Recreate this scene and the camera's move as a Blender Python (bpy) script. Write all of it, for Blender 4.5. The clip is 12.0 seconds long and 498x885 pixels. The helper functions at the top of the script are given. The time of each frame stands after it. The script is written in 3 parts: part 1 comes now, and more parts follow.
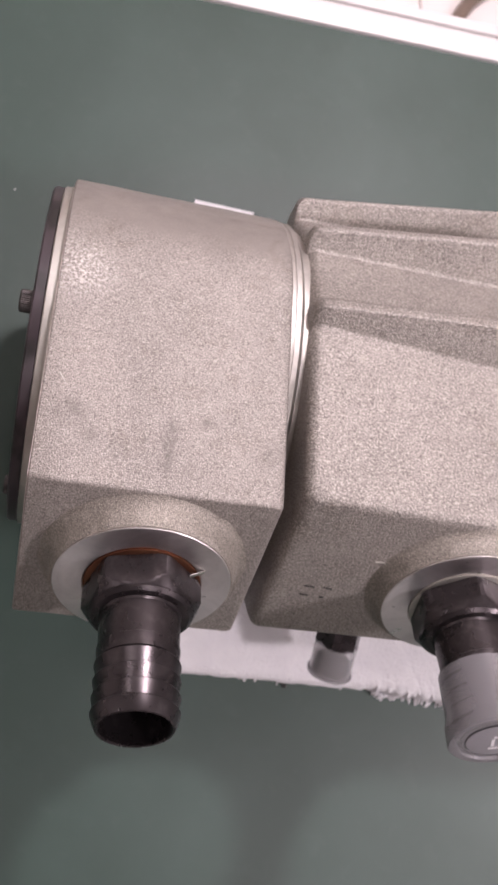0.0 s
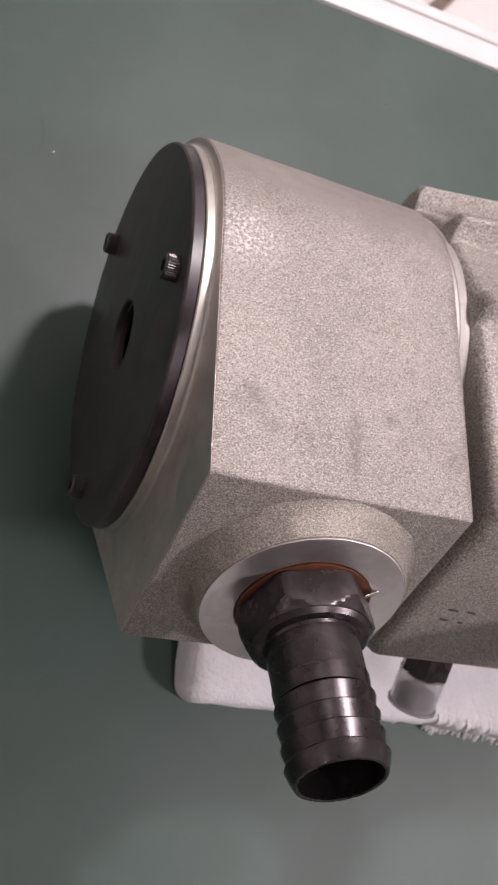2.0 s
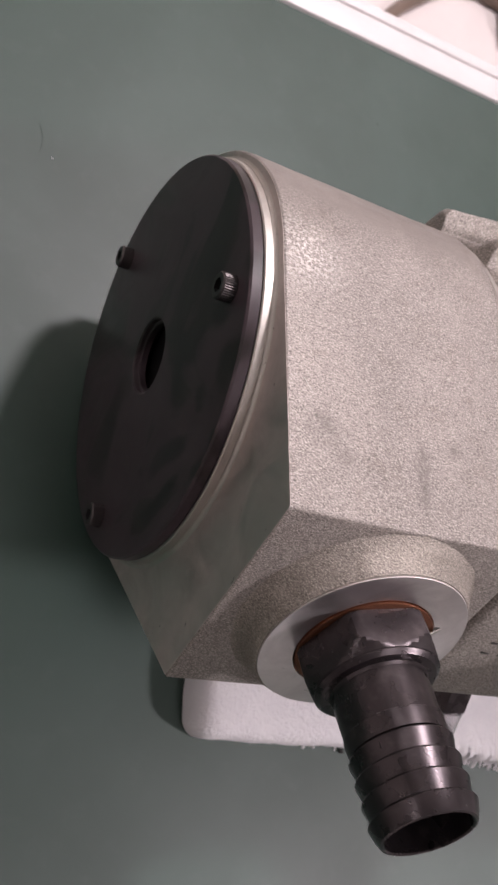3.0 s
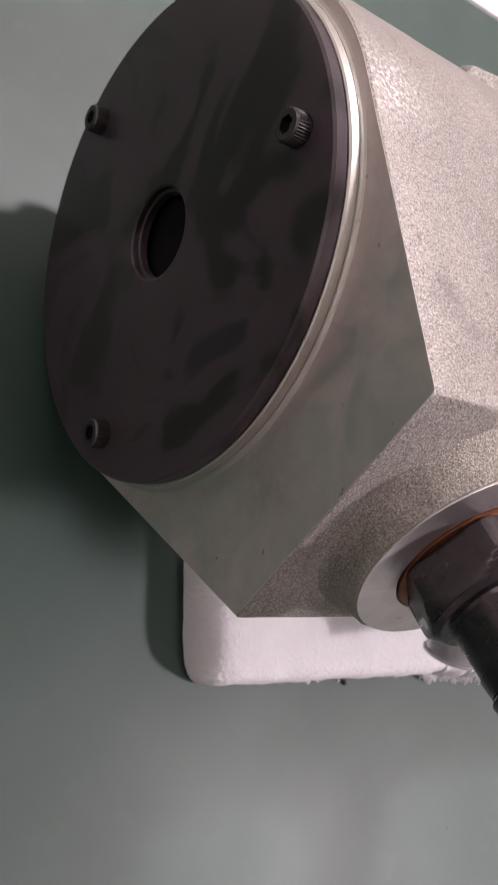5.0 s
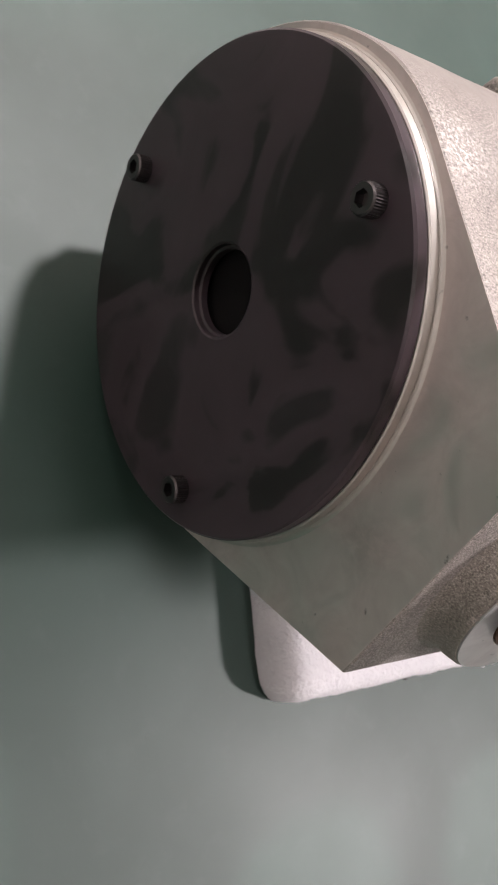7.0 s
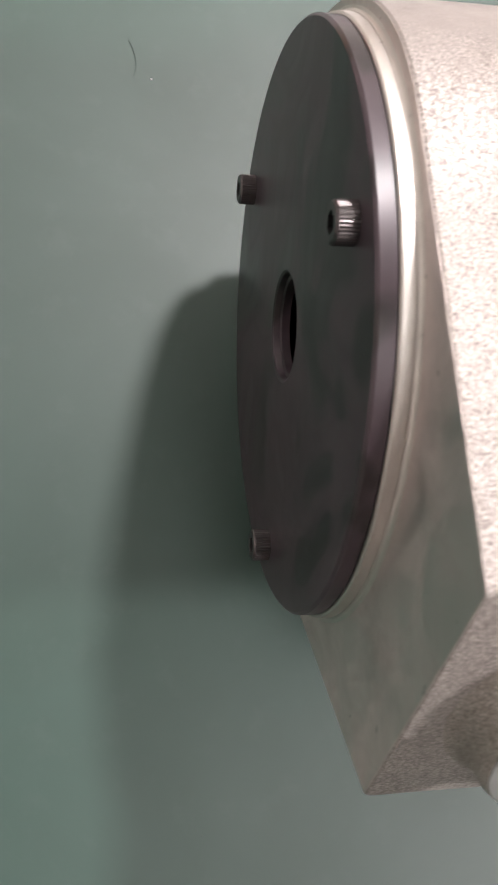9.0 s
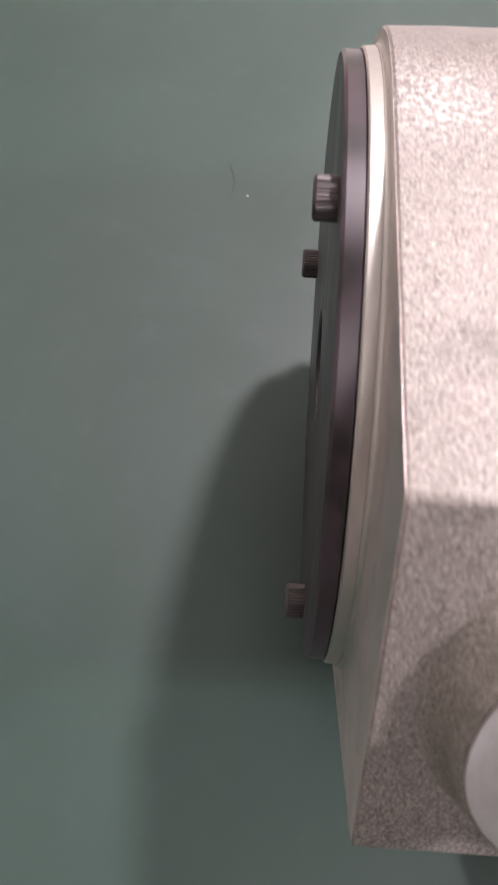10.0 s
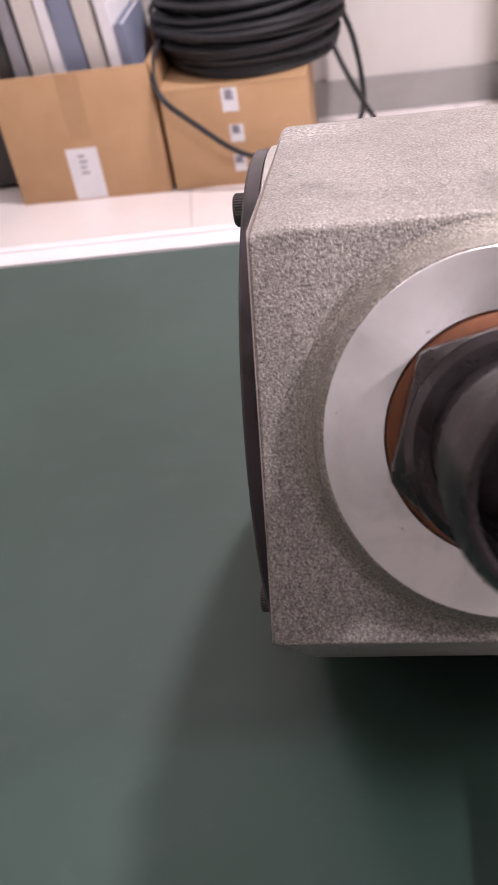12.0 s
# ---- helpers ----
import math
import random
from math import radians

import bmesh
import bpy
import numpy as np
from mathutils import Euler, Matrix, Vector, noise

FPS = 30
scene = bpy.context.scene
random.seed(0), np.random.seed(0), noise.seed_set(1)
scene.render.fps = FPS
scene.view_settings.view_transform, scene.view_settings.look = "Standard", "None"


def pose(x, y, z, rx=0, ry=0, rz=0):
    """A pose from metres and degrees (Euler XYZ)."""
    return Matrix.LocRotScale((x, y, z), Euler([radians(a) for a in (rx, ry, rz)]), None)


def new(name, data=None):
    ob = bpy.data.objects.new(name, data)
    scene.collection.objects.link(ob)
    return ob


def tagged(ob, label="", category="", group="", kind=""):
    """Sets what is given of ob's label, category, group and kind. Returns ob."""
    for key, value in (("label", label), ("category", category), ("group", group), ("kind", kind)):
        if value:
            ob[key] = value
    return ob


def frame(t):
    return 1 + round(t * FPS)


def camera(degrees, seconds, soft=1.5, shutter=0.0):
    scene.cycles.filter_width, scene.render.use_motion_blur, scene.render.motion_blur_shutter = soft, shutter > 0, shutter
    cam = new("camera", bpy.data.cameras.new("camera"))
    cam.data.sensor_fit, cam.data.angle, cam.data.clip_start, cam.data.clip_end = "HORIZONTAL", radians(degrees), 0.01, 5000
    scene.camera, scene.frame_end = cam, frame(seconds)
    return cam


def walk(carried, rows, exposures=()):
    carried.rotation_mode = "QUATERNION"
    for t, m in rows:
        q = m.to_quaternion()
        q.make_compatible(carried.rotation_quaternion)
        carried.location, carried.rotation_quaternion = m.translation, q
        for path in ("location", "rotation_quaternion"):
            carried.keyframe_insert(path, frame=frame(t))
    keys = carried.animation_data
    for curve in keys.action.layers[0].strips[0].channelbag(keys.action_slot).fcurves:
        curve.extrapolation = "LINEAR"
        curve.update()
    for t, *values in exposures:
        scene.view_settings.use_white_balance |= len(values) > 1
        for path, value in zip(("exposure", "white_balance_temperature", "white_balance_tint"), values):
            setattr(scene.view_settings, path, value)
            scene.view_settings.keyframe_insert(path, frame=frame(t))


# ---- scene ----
# ---------------------------------------------------------------- camera and its walk
cam = camera(31.78, 12.0, 1.35, 0.4)
cam.data.dof.use_dof = True
cam.data.dof.focus_distance = 0.222
cam.data.dof.aperture_fstop = 48.0
PATH = [
    (0.0, 0.0095, -0.0418, 0.4786, 10.56, -13.43, 5.9),
    (0.5, -0.011, -0.0343, 0.4528, 10.87, -16.57, 5.48),
    (1.0, -0.041, -0.0346, 0.4368, 11.37, -18.65, 5.14),
    (1.5, -0.0636, -0.0388, 0.4198, 11.41, -21.13, 5.63),
    (2.0, -0.0828, -0.0517, 0.3995, 12.01, -24.11, 6.36),
    (2.5, -0.1002, -0.0535, 0.3816, 12.57, -27.27, 6.46),
    (3.0, -0.118, -0.0462, 0.3679, 13.09, -29.76, 5.46),
    (3.5, -0.1259, -0.0425, 0.3406, 12.59, -31.99, 6.2),
    (5.5, -0.1504, -0.0479, 0.2844, 13.08, -40.31, -4.35),
    (6.0, -0.163, -0.032, 0.2853, 13.34, -40.44, -6.71),
    (6.5, -0.1737, -0.0213, 0.2807, 13.12, -40.76, -7.25),
    (8.5, -0.0988, 0.0028, 0.286, 9.91, -18.82, -4.46),
    (9.0, -0.0599, 0.0057, 0.3026, 8.49, -10.41, -1.56),
    (9.5, -0.0268, -0.008, 0.3103, 12.73, -4.3, 1.48),
    (10.0, -0.0168, -0.038, 0.287, 22.36, 0.77, 3.81),
    (10.5, 0.0056, -0.094, 0.2716, 33.78, 4.52, 4.45),
    (11.0, 0.007, -0.1232, 0.2734, 41.67, 6.49, 4.55),
    (11.5, 0.0196, -0.1415, 0.2624, 46.77, 7.1, 4.85),
    (12.0, 0.0243, -0.1494, 0.2534, 49.37, 7.87, 4.94),
]
EXPOSURES = [(0.0, -0.12, 6500.0, 12.0), (1.5, -0.16, 6500.0, 10.0), (3.5, -0.18, 6500.0, 10.5), (5.5, 0.3, 6500.0, 11.0), (6.5, 0.4, 6500.0, 7.0), (8.5, 0.68, 6500.0, 3.0), (9.0, 0.72, 6500.0, 3.0), (9.5, 0.55, 6500.0, 5.0), (10.0, 0.45, 6450.0, 11.0), (10.5, 0.24, 6400.0, 19.0), (11.0, 0.02, 6350.0, 22.0), (11.5, 0.08, 6300.0, 18.0), (12.0, 0.17, 6350.0, 12.0)]
walk(cam, [(t, pose(x, y, z, rx, ry, rz)) for t, x, y, z, rx, ry, rz in PATH], EXPOSURES)

# ---------------------------------------------------------------- world and large lights
FLOOR, CEILING = -0.75, 2.35
world = bpy.data.worlds.new("world")
scene.world = world
world.use_nodes = True
world.node_tree.nodes["Background"].inputs[0].default_value = (0.9, 0.95, 1.0, 1)
world.node_tree.nodes["Background"].inputs[1].default_value = 0.02


def tube_lamp(x, y, watts, width, length):
    data = bpy.data.lights.new("lamp", "AREA")
    data.shape, data.size, data.size_y = "RECTANGLE", width, length
    data.energy, data.color = watts, (1.0, 0.89, 0.935)
    ob = new("lamp", data)
    ob.matrix_world = pose(x, y, CEILING - 0.075)
    return ob


# x, y, watts, width, length of each ceiling lamp
# First, second and fourth follow shadows and sheen; the others are added fill.
LAMPS = [(0.63, 1.44, 76.0, 0.2, 0.2), (2.0, -0.9, 80.0, 0.3, 0.3), (0.35, -0.95, 10.0, 0.4, 0.4), (-1.3, 1.7, 8.0, 0.6, 0.6), (-2.5, -0.4, 6.0, 0.3, 1.2), (3.6, 0.3, 2.0, 0.3, 1.2)]
for lamp_row in LAMPS:
    tube_lamp(*lamp_row)


# ---------------------------------------------------------------- materials
def material(name, colour, rough=0.5, metal=0.0, spec=0.5):
    m = bpy.data.materials.new(name)
    m.use_nodes = True
    b = m.node_tree.nodes["Principled BSDF"]
    b.inputs["Base Color"].default_value = (*colour, 1)
    b.inputs["Roughness"].default_value = rough
    b.inputs["Metallic"].default_value = metal
    b.inputs["Specular IOR Level"].default_value = spec
    return m


def node(m, kind, **sets):
    n = m.node_tree.nodes.new(kind)
    for k, v in sets.items():
        if k in n.inputs:
            n.inputs[k].default_value = v
    return n


def link(m, a, b):
    m.node_tree.links.new(a, b)


def coords(m, stretch=(1, 1, 1)):
    c = node(m, "ShaderNodeTexCoord")
    mp = node(m, "ShaderNodeMapping")
    mp.inputs["Scale"].default_value = stretch
    link(m, c.outputs["Object"], mp.inputs["Vector"])
    return mp.outputs["Vector"]


def noise_tex(m, vec, scale, detail=4.0, rough=0.55, distort=0.0):
    n = node(m, "ShaderNodeTexNoise", Scale=scale, Detail=detail, Roughness=rough, Distortion=distort)
    link(m, vec, n.inputs["Vector"])
    return n.outputs["Fac"]


def ramp(m, fac, stops):
    r = node(m, "ShaderNodeValToRGB")
    e = r.color_ramp.elements
    while len(e) < len(stops):
        e.new(0.5)
    for el, (p, c) in zip(e, stops):
        el.position = p
        el.color = (*c, 1) if len(c) == 3 else c
    link(m, fac, r.inputs["Fac"])
    return r.outputs["Color"]


def grey(v):
    return (v, v, v)


def mix(m, fac, a, b, mode="MIX"):
    n = m.node_tree.nodes.new("ShaderNodeMix")
    n.data_type, n.blend_type = "RGBA", mode
    for sock, val in ((n.inputs[0], fac), (n.inputs[6], a), (n.inputs[7], b)):
        if isinstance(val, (int, float)):
            sock.default_value = val
        elif isinstance(val, tuple):
            sock.default_value = (*val, 1)
        else:
            link(m, val, sock)
    return n.outputs[2]


def bsdf(m):
    return m.node_tree.nodes["Principled BSDF"]


def bump(m, height, strength, distance, before=None):
    b = node(m, "ShaderNodeBump", Strength=strength, Distance=distance)
    link(m, height, b.inputs["Height"])
    if before is not None:
        link(m, before, b.inputs["Normal"])
    link(m, b.outputs["Normal"], bsdf(m).inputs["Normal"])
    return b.outputs["Normal"]


def cast_metal(name, tint, grain, depth, rubbed=None, blots=(), sanded=None):
    """Blasted cast aluminium: sandy grain, bright rubbed specks, dark pits, stains; a sanded part may be smooth."""
    m = material(name, tint, 0.5, 0.45)
    v = coords(m)
    big = noise_tex(m, v, 26.0, 5.0, 0.62, 0.5)
    mid = noise_tex(m, v, 150.0, 4.0, 0.6)
    grime = noise_tex(m, v, 44.0, 6.0, 0.7, 0.8)
    fine = noise_tex(m, v, grain, 2.0, 0.65)
    pits = noise_tex(m, v, grain * 0.55, 3.0, 0.6)
    smooth_part = 0.0
    if sanded is not None:
        axes = node(m, "ShaderNodeSeparateXYZ")
        link(m, v, axes.inputs[0])
        wob = node(m, "ShaderNodeMath")
        wob.operation = "MULTIPLY_ADD"
        wob.inputs[1].default_value = 0.03
        link(m, noise_tex(m, v, 90.0, 5.0, 0.7), wob.inputs[0])
        link(m, axes.outputs["Y"], wob.inputs[2])
        edge = node(m, "ShaderNodeMapRange")
        edge.inputs["From Min"].default_value = sanded
        edge.inputs["From Max"].default_value = sanded + 0.012
        edge.inputs["To Max"].default_value = 0.85
        link(m, wob.outputs[0], edge.inputs["Value"])
        smooth_part = edge.outputs["Result"]
    c = mix(m, ramp(m, big, [(0.32, grey(0)), (0.7, grey(1))]), tuple(t * 0.84 for t in tint), tuple(t * 1.1 for t in tint))
    c = mix(m, ramp(m, grime, [(0.56, grey(0)), (0.72, grey(0.5))]), c, (tint[0] * 0.58, tint[1] * 0.54, tint[2] * 0.48))
    rough_c = mix(m, ramp(m, fine, [(0.52, grey(0)), (0.66, grey(0.84))]), c, tuple(min(0.9, t * 1.75) for t in tint))
    rough_c = mix(m, ramp(m, fine, [(0.34, grey(0.84)), (0.465, grey(0))]), rough_c, tuple(t * 0.42 for t in tint))
    rough_c = mix(m, ramp(m, pits, [(0.29, grey(0.8)), (0.40, grey(0))]), rough_c, tuple(t * 0.34 for t in tint))
    c = mix(m, smooth_part, rough_c, c)
    if rubbed:
        near = node(m, "ShaderNodeVectorMath")
        near.operation = "DISTANCE"
        near.inputs[1].default_value = rubbed[0]
        link(m, v, near.inputs[0])
        spot = ramp(m, near.outputs["Value"], [(0.0, grey(1)), (rubbed[1], grey(0))])
        flecks = ramp(m, noise_tex(m, v, 900.0, 4.0, 0.7), [(0.49, grey(0)), (0.60, grey(0.9))])
        c = mix(m, mix(m, 1.0, spot, flecks, "MULTIPLY"), c, (0.74, 0.71, 0.67))
    for spot_at, size, dark in blots:
        near = node(m, "ShaderNodeVectorMath")
        near.operation = "DISTANCE"
        near.inputs[1].default_value = spot_at
        link(m, v, near.inputs[0])
        blot = ramp(m, near.outputs["Value"], [(0.0, grey(dark)), (size, grey(0))])
        patch = ramp(m, noise_tex(m, v, 260.0, 4.0, 0.65), [(0.36, grey(0.2)), (0.6, grey(1))])
        c = mix(m, mix(m, 1.0, blot, patch, "MULTIPLY"), c, tuple(t * 0.42 for t in tint))
    link(m, c, bsdf(m).inputs["Base Color"])
    link(m, ramp(m, mid, [(0.3, grey(0.44)), (0.7, grey(0.56))]), bsdf(m).inputs["Roughness"])
    relief = mix(m, smooth_part, fine, (0.5, 0.5, 0.5))
    n1 = bump(m, relief, 1.0, depth)
    bump(m, mid, 0.4, depth * 0.5, n1)
    return m


def turned_metal(name, tint, rough=0.3, axis="X", dirt=0.3):
    """Machined metal: fine turning lines along an axis, light stains."""
    m = material(name, tint, rough, 1.0)
    s = {"X": (2600, 12, 12), "Y": (12, 2600, 12), "Z": (12, 12, 2600)}[axis]
    lines = noise_tex(m, coords(m, s), 1.0, 2.0, 0.5)
    v = coords(m)
    stain = noise_tex(m, v, 55.0, 5.0, 0.6, 0.6)
    spots = noise_tex(m, v, 240.0, 3.0, 0.5)
    c = mix(m, ramp(m, stain, [(0.42, grey(0)), (0.72, grey(dirt))]), tint, tuple(t * 0.5 for t in tint))
    c = mix(m, ramp(m, spots, [(0.7, grey(0)), (0.76, grey(0.8))]), c, tuple(t * 0.25 for t in tint))
    link(m, c, bsdf(m).inputs["Base Color"])
    link(m, ramp(m, stain, [(0.3, grey(rough * 0.8)), (0.75, grey(min(1, rough * 1.5)))]), bsdf(m).inputs["Roughness"])
    bump(m, lines, 0.35, 0.00006)
    return m


def black_oxide():
    m = material("black_oxide", (0.03, 0.027, 0.027), 0.4, 0.08, 0.5)
    v = coords(m)
    oil = noise_tex(m, v, 20.0, 3.0, 0.45, 1.2)
    fine = noise_tex(m, v, 700.0, 3.0)
    c = ramp(m, oil, [(0.41, (0.014, 0.011, 0.011)), (0.445, (0.040, 0.028, 0.033)), (0.58, (0.046, 0.033, 0.039)), (0.64, (0.021, 0.017, 0.018))])
    link(m, c, bsdf(m).inputs["Base Color"])
    link(m, ramp(m, oil, [(0.34, grey(0.28)), (0.5, grey(0.38)), (0.75, grey(0.32))]), bsdf(m).inputs["Roughness"])
    bump(m, fine, 0.25, 0.00005)
    return m


def blued_steel():
    m = material("blued_steel", (0.05, 0.043, 0.045), 0.28, 0.85)
    v = coords(m)
    lines = noise_tex(m, coords(m, (10, 1500, 10)), 1.0, 2.0)
    wear = noise_tex(m, v, 120.0, 4.0, 0.6)
    c = mix(m, ramp(m, wear, [(0.55, grey(0)), (0.8, grey(0.6))]), (0.062, 0.053, 0.056), (0.155, 0.135, 0.137))
    link(m, c, bsdf(m).inputs["Base Color"])
    link(m, ramp(m, wear, [(0.3, grey(0.22)), (0.7, grey(0.36))]), bsdf(m).inputs["Roughness"])
    bump(m, lines, 0.3, 0.00006)
    return m


def green_rubber():
    m = material("green_rubber", (0.05, 0.1, 0.08), 0.5, 0.0, 0.7)
    v = coords(m)
    sheen_cloud = noise_tex(m, v, 9.0, 4.0, 0.55, 0.4)
    dust = noise_tex(m, v, 70.0, 5.0, 0.65)
    fine = noise_tex(m, v, 1400.0, 2.0)
    # Cloudy mottle; its paler patches also put gloss sheen into the colour.
    c = mix(m, ramp(m, sheen_cloud, [(0.3, grey(0)), (0.72, grey(1))]), (0.011, 0.035, 0.024), (0.022, 0.051, 0.040))
    c = mix(m, ramp(m, dust, [(0.55, grey(0)), (0.85, grey(0.35))]), c, (0.044, 0.068, 0.058))
    link(m, c, bsdf(m).inputs["Base Color"])
    link(m, ramp(m, sheen_cloud, [(0.25, grey(0.56)), (0.75, grey(0.49))]), bsdf(m).inputs["Roughness"])
    bump(m, fine, 0.2, 0.00005)
    return m


def mottled(name, a, b, scale, rough=0.6, relief=0.0, fine=300.0, metal=0.0):
    m = material(name, a, rough, metal)
    v = coords(m)
    f = noise_tex(m, v, scale, 5.0, 0.6, 0.3)
    link(m, mix(m, ramp(m, f, [(0.3, grey(0)), (0.72, grey(1))]), a, b), bsdf(m).inputs["Base Color"])
    if relief:
        bump(m, noise_tex(m, v, fine, 4.0, 0.6), 0.6, relief)
    return m


def clear_plastic(name, tint, rough, trans):
    m = material(name, tint, rough)
    bsdf(m).inputs["Transmission Weight"].default_value = trans
    bsdf(m).inputs["IOR"].default_value = 1.46
    v = coords(m)
    bump(m, noise_tex(m, v, 180.0, 3.0), 0.15, 0.0003)
    return m


BLOTS = [((0.0117, -0.0844, 0.0505), 0.0075, 0.75), ((0.0187, -0.0921, 0.0472), 0.005, 0.6), ((0.0599, -0.0818, 0.0516), 0.004, 0.6), ((0.084, -0.09, 0.048), 0.006, 0.5)] + [((0.0470 - 0.0001 * k, -0.0844 - 0.0023 * k, 0.0505 - 0.00098 * k), 0.0014, 0.42) for k in range(8)]
CAST = cast_metal("cast_aluminium", (0.305, 0.277, 0.255), 1850.0, 0.00026, ((0.008, -0.031, 0.074), 0.017), BLOTS, -0.0005)
COLLAR = cast_metal("grimed_cast_aluminium", (0.285, 0.257, 0.226), 1900.0, 0.00026)
CAST_FINE = cast_metal("cast_aluminium_fine", (0.325, 0.297, 0.272), 1300.0, 0.00038)
FACE = turned_metal("milled_face", (0.68, 0.615, 0.585), 0.46, "Z", 0.35)
SILVER = turned_metal("turned_ring", (0.58, 0.56, 0.52), 0.42, "X", 0.2)
NECK = turned_metal("neck_metal", (0.50, 0.475, 0.445), 0.45, "X", 0.4)
v_face = coords(FACE)
dull = bsdf(FACE).inputs["Base Color"].links[0].from_socket
for spot, r_in, r_out, dark in (((0.0, -0.0836, 0.0320), 0.0022, 0.0042, 0.8), ((0.0, -0.0660, 0.0300), 0.0, 0.0020, 0.5), ((0.0, -0.088, -0.012), 0.0, 0.014, 0.35)):
    gap = node(FACE, "ShaderNodeVectorMath")
    gap.operation = "DISTANCE"
    gap.inputs[1].default_value = spot
    link(FACE, v_face, gap.inputs[0])
    blot = ramp(FACE, gap.outputs["Value"], [(0.0, grey(0.15 if r_in else 1)), (max(r_in, 0.0001), grey(1)), (r_out, grey(0))])
    worn = ramp(FACE, noise_tex(FACE, v_face, 330.0, 3.0, 0.6, 0.5), [(0.3, grey(0.4 * dark)), (0.6, grey(dark))])
    dull = mix(FACE, mix(FACE, 1.0, blot, worn, "MULTIPLY"), dull, (0.16, 0.15, 0.13))
link(FACE, dull, bsdf(FACE).inputs["Base Color"])
BOSS = turned_metal("turned_boss", (0.84, 0.81, 0.81), 0.34, "X", 0.5)
for turned in (BOSS,):
    tang = node(turned, "ShaderNodeTangent")
    tang.direction_type, tang.axis = "RADIAL", "X"
    link(turned, tang.outputs["Tangent"], bsdf(turned).inputs["Tangent"])
    bsdf(turned).inputs["Anisotropic"].default_value = 0.6
BLACK = black_oxide()
SCREW = turned_metal("screw_steel", (0.11, 0.10, 0.10), 0.35, "X", 0.2)
BLUED = blued_steel()
COPPER = turned_metal("copper", (0.24, 0.105, 0.062), 0.4, "X", 0.9)
BARE = mottled("bare_metal_scratch", (0.52, 0.50, 0.47), (0.42, 0.40, 0.37), 400.0, 0.5)
MAT = green_rubber()
FOAM = mottled("white_foam", (0.82, 0.80, 0.82), (0.74, 0.72, 0.75), 60.0, 0.85, 0.0022, 520.0)
TRIM = mottled("white_trim", (0.66, 0.635, 0.63), (0.58, 0.555, 0.55), 20.0, 0.4, 0.0002)
GROOVE = mottled("trim_groove", (0.42, 0.38, 0.38), (0.35, 0.32, 0.32), 30.0, 0.6)
TILE = mottled("floor_tile", (0.78, 0.72, 0.70), (0.72, 0.66, 0.64), 6.0, 0.3, 0.0003, 40.0)
GROUT = mottled("grout", (0.62, 0.57, 0.55), (0.55, 0.50, 0.48), 40.0, 0.8)
WALL = mottled("wall_paint", (0.76, 0.73, 0.70), (0.70, 0.67, 0.64), 5.0, 0.7, 0.0005, 120.0)
# Unseen ceiling, set grey to lower the fill it bounces.
CEIL = mottled("ceiling_paint", (0.50, 0.49, 0.47), (0.44, 0.43, 0.41), 5.0, 0.8, 0.0005, 120.0)
SKIRT = mottled("grey_skirting", (0.40, 0.39, 0.38), (0.33, 0.32, 0.31), 8.0, 0.5)
CARD = mottled("cardboard", (0.53, 0.33, 0.18), (0.47, 0.285, 0.145), 10.0, 0.75, 0.0004, 160.0)
CARD_IN = mottled("cardboard_flap", (0.50, 0.31, 0.17), (0.43, 0.26, 0.13), 10.0, 0.75, 0.0004, 160.0)
PAPER = mottled("paper", (0.80, 0.78, 0.80), (0.72, 0.70, 0.73), 20.0, 0.7)
PRINT = mottled("grey_print", (0.22, 0.21, 0.25), (0.3, 0.29, 0.33), 80.0, 0.7)
RUBBER = mottled("black_cable", (0.011, 0.011, 0.013), (0.02, 0.02, 0.023), 60.0, 0.58)
BROWN = mottled("brown_steel", (0.20, 0.15, 0.12), (0.14, 0.10, 0.08), 12.0, 0.5)
LEGS = mottled("grey_steel", (0.35, 0.36, 0.37), (0.28, 0.29, 0.3), 12.0, 0.45, 0.0002, 120.0, 0.5)
RED = mottled("red_card", (0.42, 0.08, 0.06), (0.33, 0.06, 0.05), 12.0, 0.6)
DARK = mottled("dark_plastic", (0.03, 0.03, 0.03), (0.05, 0.045, 0.04), 12.0, 0.5)
# Near-black without gloss, painting the shade inside the cover hole.
PITCH = mottled("recess_shade", (0.006, 0.006, 0.006), (0.01, 0.009, 0.009), 40.0, 0.8)
bsdf(PITCH).inputs["Specular IOR Level"].default_value = 0.08
LINT = mottled("dark_lint", (0.05, 0.075, 0.062), (0.04, 0.062, 0.052), 40.0, 0.8)
GREYBOARD = mottled("grey_board", (0.30, 0.29, 0.31), (0.24, 0.235, 0.25), 12.0, 0.6)
BLUE = mottled("blue_board", (0.22, 0.24, 0.32), (0.18, 0.20, 0.28), 12.0, 0.6)
BUFF = mottled("buff_board", (0.62, 0.58, 0.54), (0.55, 0.51, 0.47), 12.0, 0.6)
CLEAR = clear_plastic("clear_cap", (0.86, 0.84, 0.86), 0.08, 0.8)
MILKY = clear_plastic("milky_cap", (0.50, 0.485, 0.51), 0.26, 0.66)
OILY = material("dark_oil", (0.015, 0.013, 0.012), 0.08)
GLOW = material("lamp_diffuser", (0.9, 0.9, 0.9), 0.5)
bsdf(GLOW).inputs["Emission Color"].default_value = (1.0, 0.95, 0.92, 1)
bsdf(GLOW).inputs["Emission Strength"].default_value = 2.5


